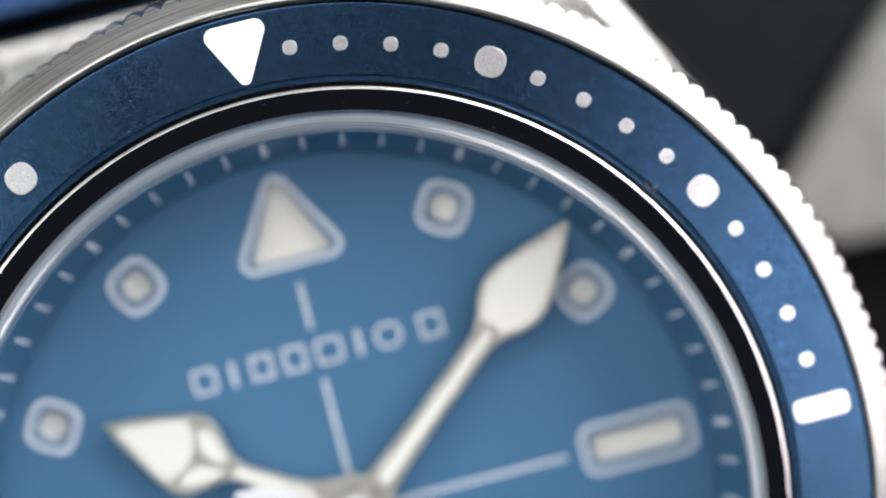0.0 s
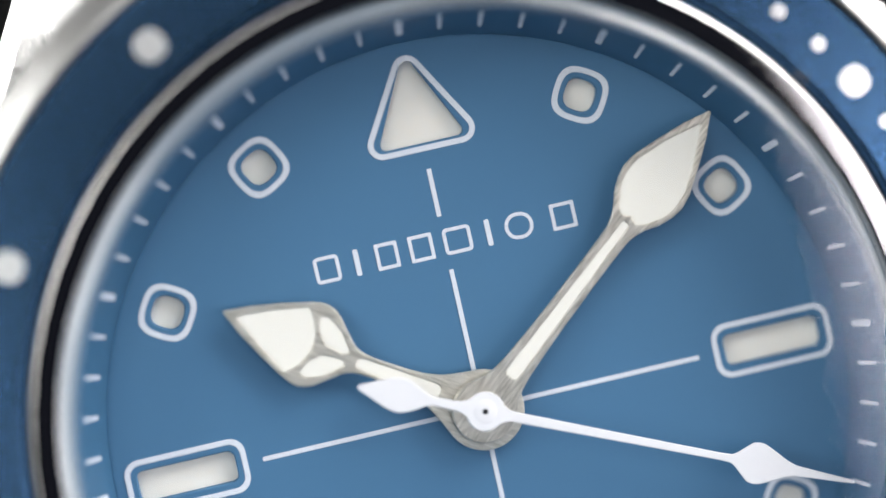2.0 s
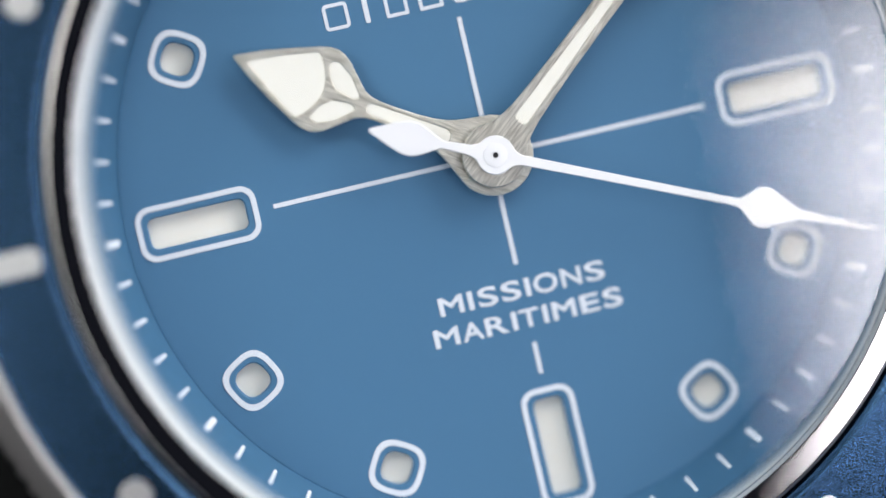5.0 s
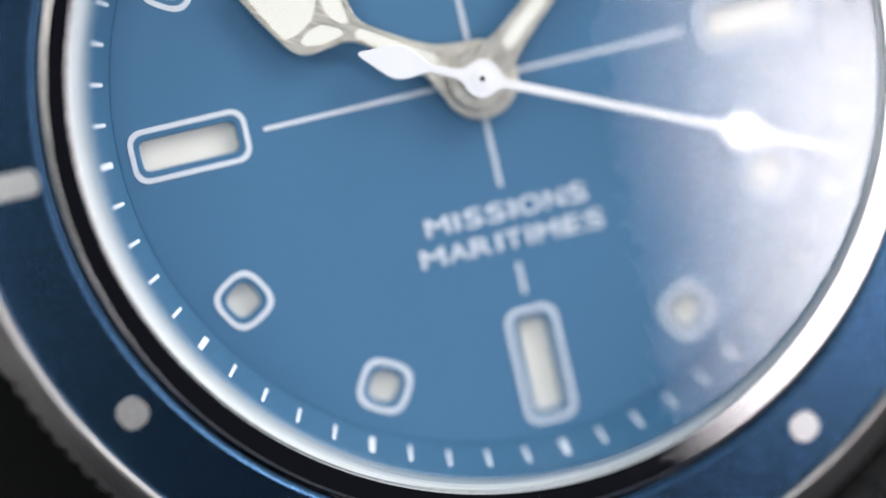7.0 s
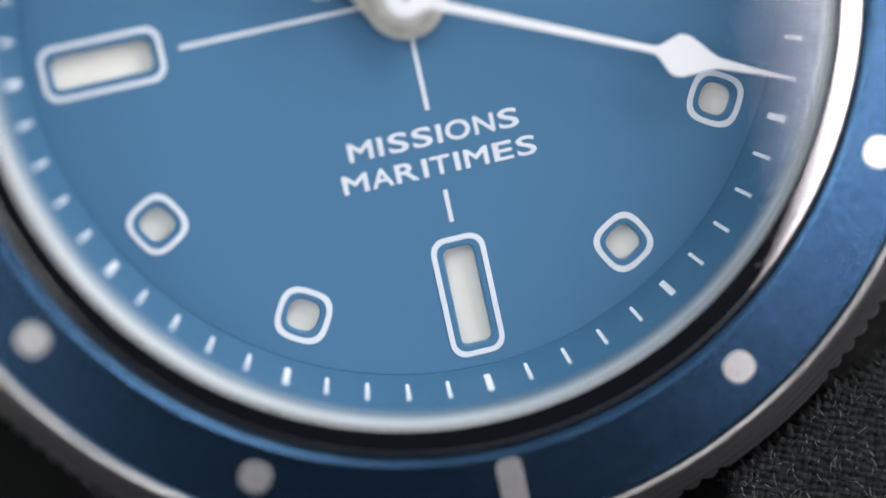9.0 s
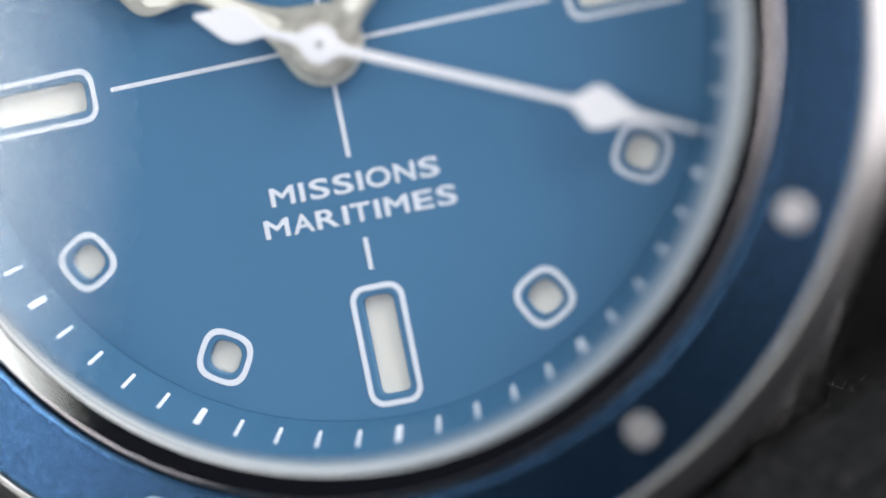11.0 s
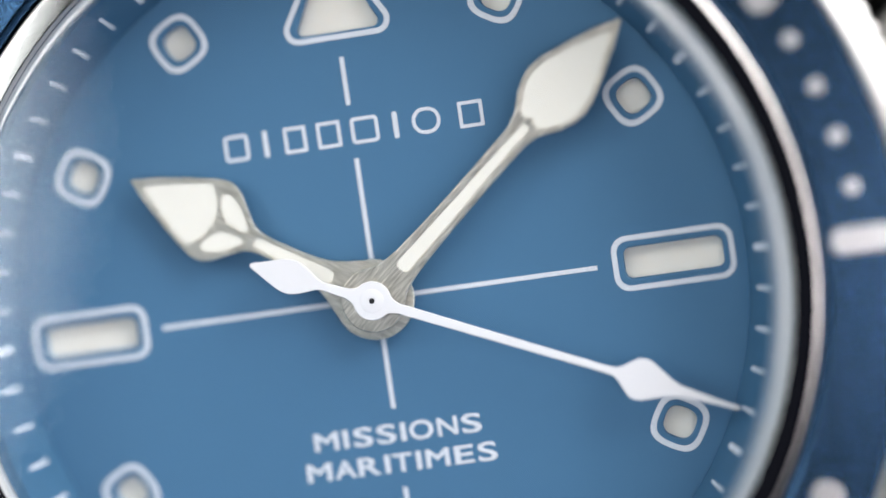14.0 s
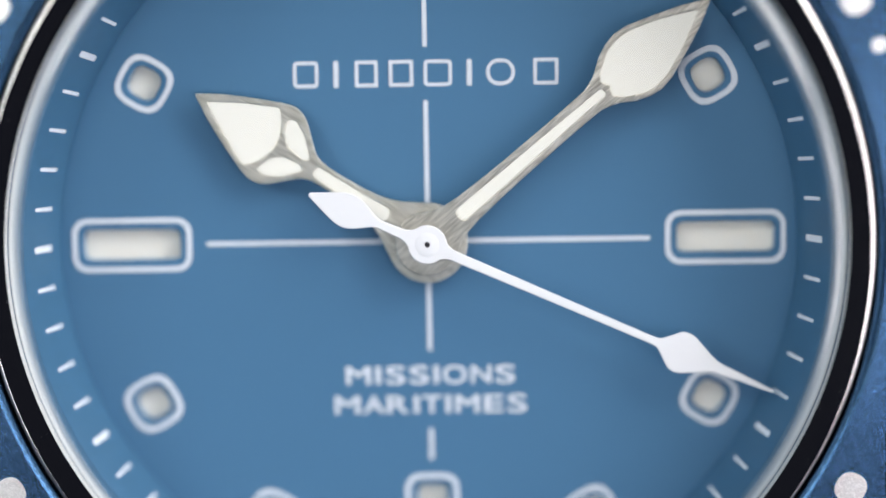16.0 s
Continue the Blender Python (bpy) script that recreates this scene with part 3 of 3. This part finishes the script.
second_loop = mirrored(second_half + arc + second_back)


def hand(name, loop, holes, deg, z0, z1, mat, label, bevel):
    turned_holes = [along(h, deg) for h in holes]
    ob = part(name, slab(along(loop, deg), z0, z1, bevel, turned_holes), mat, watch, label)
    for h in turned_holes:
        part("luminous_filling", slab(shrunk(h, -0.01), z0, z1 - 0.03, 0.02), HAND_LUME, ob, "white luminous filling")
    return ob


hour_hand = hand("hour_hand", hour_loop, hour_holes, HOUR, 0.50, 0.62, HOUR_STEEL, "broad spade-shaped steel hour hand with white filling", 0.05)
minute_hand = hand("minute_hand", minute_loop, minute_holes, MINUTE, 0.80, 0.92, MINUTE_STEEL, "long leaf-shaped steel minute hand with white filling", 0.05)
second_hand = hand("second_hand", second_loop, [], SECOND, 1.06, 1.14, WHITE, "thin white lacquered seconds hand with a counterweight", 0.03)
part("hub", lathe([(0.10, 1.0), (0.10, 1.15), (0.11, 1.16), (0.40, 1.155), (0.42, 1.15), (0.42, 1.10)], 40), WHITE, second_hand, "white hub with a small dark pin hole", True)
part("pin", slab(circle(0.098, 20), 1.10, 1.162), GASKET, second_hand, "dark centre pin")
part("cannon", lathe([(0.0, 1.06), (0.40, 1.06), (0.42, 1.04), (0.42, -0.2)], 60), COLLET, minute_hand, "steel hand collet", True)

# crystal: a raised, nearly flat sheet with a wide bevel
CRYSTAL_TOP = 3.42
bm = lathe([(13.86, CRYSTAL_TOP), (13.0, CRYSTAL_TOP + 0.012), (8.0, CRYSTAL_TOP + 0.037), (3.0, CRYSTAL_TOP + 0.042)], 180)
disc = [v for v in bm.verts if v.co.to_2d().length < 3.01]
bm.faces.new(sorted(disc, key=lambda v: math.atan2(v.co.x, v.co.y)))
crystal = part("crystal", bm, CRYSTAL, watch, "clear sapphire crystal", True)
crystal.visible_shadow = False
bevel = [(13.86, CRYSTAL_TOP), (13.93, CRYSTAL_TOP - 0.06), (14.10, 3.14), (14.30, 2.79), (14.46, 2.46), (14.57, 2.15), (14.60, 1.95)]
edge = part("crystal_edge", lathe(bevel, 180), CRYSTAL_EDGE, crystal, "crystal edge, milky white in place of refracted light", True)

# ---- cloth under the watch, with a fold that lies over one lug ----
def smooth(t):
    t = min(1.0, max(0.0, t))
    return t * t * (3 - 2 * t)


def cloth_height(x, y):
    z = -DIAL + 0.5 * noise.noise((x * 0.05, y * 0.05, 3.0))
    d = -y - 15.8 + 0.33 * (x - 12)
    fold = smooth(d / 0.8) * max(smooth((x - 5.4) / 2.2), 0.5 * smooth((x + 22) / 6) * smooth((-y - 19.5) / 3)) * smooth((math.hypot(x, y) - 19.75) / 0.5)
    fold *= (1 - 0.6 * smooth((-y - 26) / 14)) * (1 - 0.7 * smooth((x - 20) / 14))
    return z + fold * (9.9 + 0.6 * noise.noise((x * 0.16, y * 0.16, 7.0)))


n, half = 240, 150.0
steps = [half * u * (0.25 + 0.75 * u * u) for u in np.linspace(-1, 1, n + 1)]
bm = bmesh.new()
grid = [[bm.verts.new((x, y, cloth_height(x, y))) for x in steps] for y in steps]
for a, b in zip(grid, grid[1:]):
    for i in range(n):
        bm.faces.new((a[i], a[i + 1], b[i + 1], b[i]))
ground = part("ground", bm, CLOTH, None, "", True)
tagged(ground, "black woven cloth spread under the watch", "cloth", kind="structure")

# the weave where the cloth comes near: threads over and under each other
bm = bmesh.new()
PITCH = 0.26
rng = random.Random(4)


def thread(points, r):
    rings = []
    for i, p in enumerate(points):
        d = (points[min(i + 1, len(points) - 1)] - points[max(i - 1, 0)]).normalized()
        side = d.cross(Vector((0, 0, 1))).normalized()
        up = side.cross(d)
        rr = r * rng.uniform(0.65, 1.2)
        rings.append([bm.verts.new(p + side * (rr * math.cos(a)) + up * (0.7 * rr * math.sin(a))) for a in (0.3, 1.2, 1.95, 2.85)])
    for a, b in zip(rings, rings[1:]):
        for i in range(3):
            bm.faces.new((a[i], a[i + 1], b[i + 1], b[i]))


SKEW = 0.45
for along_x in (True, False):
    for k in range(81):
        points = []
        for j in range(163):
            u, w = (j * PITCH / 2, k * PITCH) if along_x else (k * PITCH, j * PITCH / 2)
            c, s_ = math.cos(SKEW), math.sin(SKEW)
            x, y = 1.5 + u * c + w * s_, -21.5 - u * s_ + w * c
            wave = math.cos(math.pi * (j / 2 + k + (0 if along_x else 1)))
            x += 0.16 * noise.noise((x * 1.3, y * 1.3, 1.0))
            y += 0.16 * noise.noise((x * 1.3, y * 1.3, 9.0))
            if math.hypot(x, y) < 19.9 or x < 7.3 or -y - 15.8 + 0.33 * (x - 12) < 0.6:
                if len(points) > 2:
                    thread(points, 0.13)
                points = []
                continue
            points.append(Vector((x, y, cloth_height(x, y) + 0.09 + 0.07 * wave)))
        if len(points) > 2:
            thread(points, 0.13)
weave = part("cloth_weave", bm, THREAD, ground, "coarse black woven threads", True)
tagged(weave, kind="stuff")

# loose fibres standing off the cloth
fibres = bmesh.new()
for k in range(1000):
    x, y = rng.uniform(7, 19), rng.uniform(-24, -14)
    if math.hypot(x, y) < 19.6:
        continue
    p, d = Vector((x, y, cloth_height(x, y) + 0.2)), Vector((rng.uniform(-1, 1), rng.uniform(-1, 1), rng.uniform(0, 0.7)))
    last = None
    for j in range(6):
        pair = [fibres.verts.new(p + Vector((0.008, 0, 0))), fibres.verts.new(p - Vector((0.008, 0, 0.008))), fibres.verts.new(p + Vector((0, 0, 0.01)))]
        if last:
            for i in range(3):
                fibres.faces.new((last[i], last[(i + 1) % 3], pair[(i + 1) % 3], pair[i]))
        last = pair
        p = p + d * rng.uniform(0.03, 0.08)
        d = d + Vector((rng.uniform(-0.6, 0.6), rng.uniform(-0.6, 0.6), rng.uniform(-0.5, 0.2)))
lint = part("cloth_fibres", fibres, LINT, ground, "pale loose fibres on the cloth")
tagged(lint, kind="stuff")

# a pale card lying on the cloth beside the watch
board = part("board", slab(rounded([(15.0, 10.0), (60.0, -10.0), (60.0, 70.0), (9.0, 70.0)], 1.5), -DIAL + 0.2, -DIAL + 1.2, 0.2), BOARD, None)
tagged(board, "dark grey board lying on the black cloth", "board")
card = part("card", slab(rounded([(18.2, 6.4), (20.4, 4.4), (36.0, 3.6), (32.0, 20.5)], [0.3, 0.8, 2, 2]), -DIAL + 1.2, -DIAL + 2.6, 0.3), CARD, None)
tagged(card, "pale grey card lying on the black cloth", "card")


# dust on the crystal ring and the bezel, and a few hairs caught at the crystal ring
specks = bmesh.new()
for k in range(420):
    a, r = rng.uniform(0, 2 * math.pi), rng.uniform(14.65, 19.0)
    z = 2.556 if r < 15.25 else PAINT_Z + FALL * (17.0 - r) if 15.95 < r < 18.35 else 0
    if not z:
        continue
    q = rng.uniform(0.004, 0.014)
    x, y = r * math.sin(a), r * math.cos(a)
    ring = [specks.verts.new((x + q * rng.uniform(0.6, 1.3) * math.cos(b), y + q * rng.uniform(0.6, 1.3) * math.sin(b), z)) for b in (0, 1.3, 2.5, 3.8, 5.0)]
    top = specks.verts.new((x, y, z + q))
    for i in range(5):
        specks.faces.new((ring[i], ring[(i + 1) % 5], top))
dust = part("dust", specks, LINT, watch, "pale specks of dust")
tagged(dust, kind="stuff")
for turn, bend in ((54.6, 1.0), (55.4, -1.0), (56.0, 0.6)):
    hair = bpy.data.curves.new("hair", "CURVE")
    hair.dimensions, hair.bevel_depth, hair.bevel_resolution = "3D", 0.012 * MM, 1
    line = hair.splines.new("POLY")
    line.points.add(9)
    for i in range(10):
        a, r = radians(turn + bend * (0.35 * i / 9 + 0.55 * math.sin(i * 0.55))), 15.45 + 0.055 * i + 0.05 * math.sin(i * 0.9 + turn)
        line.points[i].co = (r * math.sin(a) * MM, r * math.cos(a) * MM, (2.60 + 0.10 * math.sin(i * 0.35) + DIAL) * MM, 1)
    hair.materials.append(LINT)
    ob = new("lint_hair", hair)
    ob.parent = watch
    tagged(ob, "tiny pale hair caught at the crystal ring")
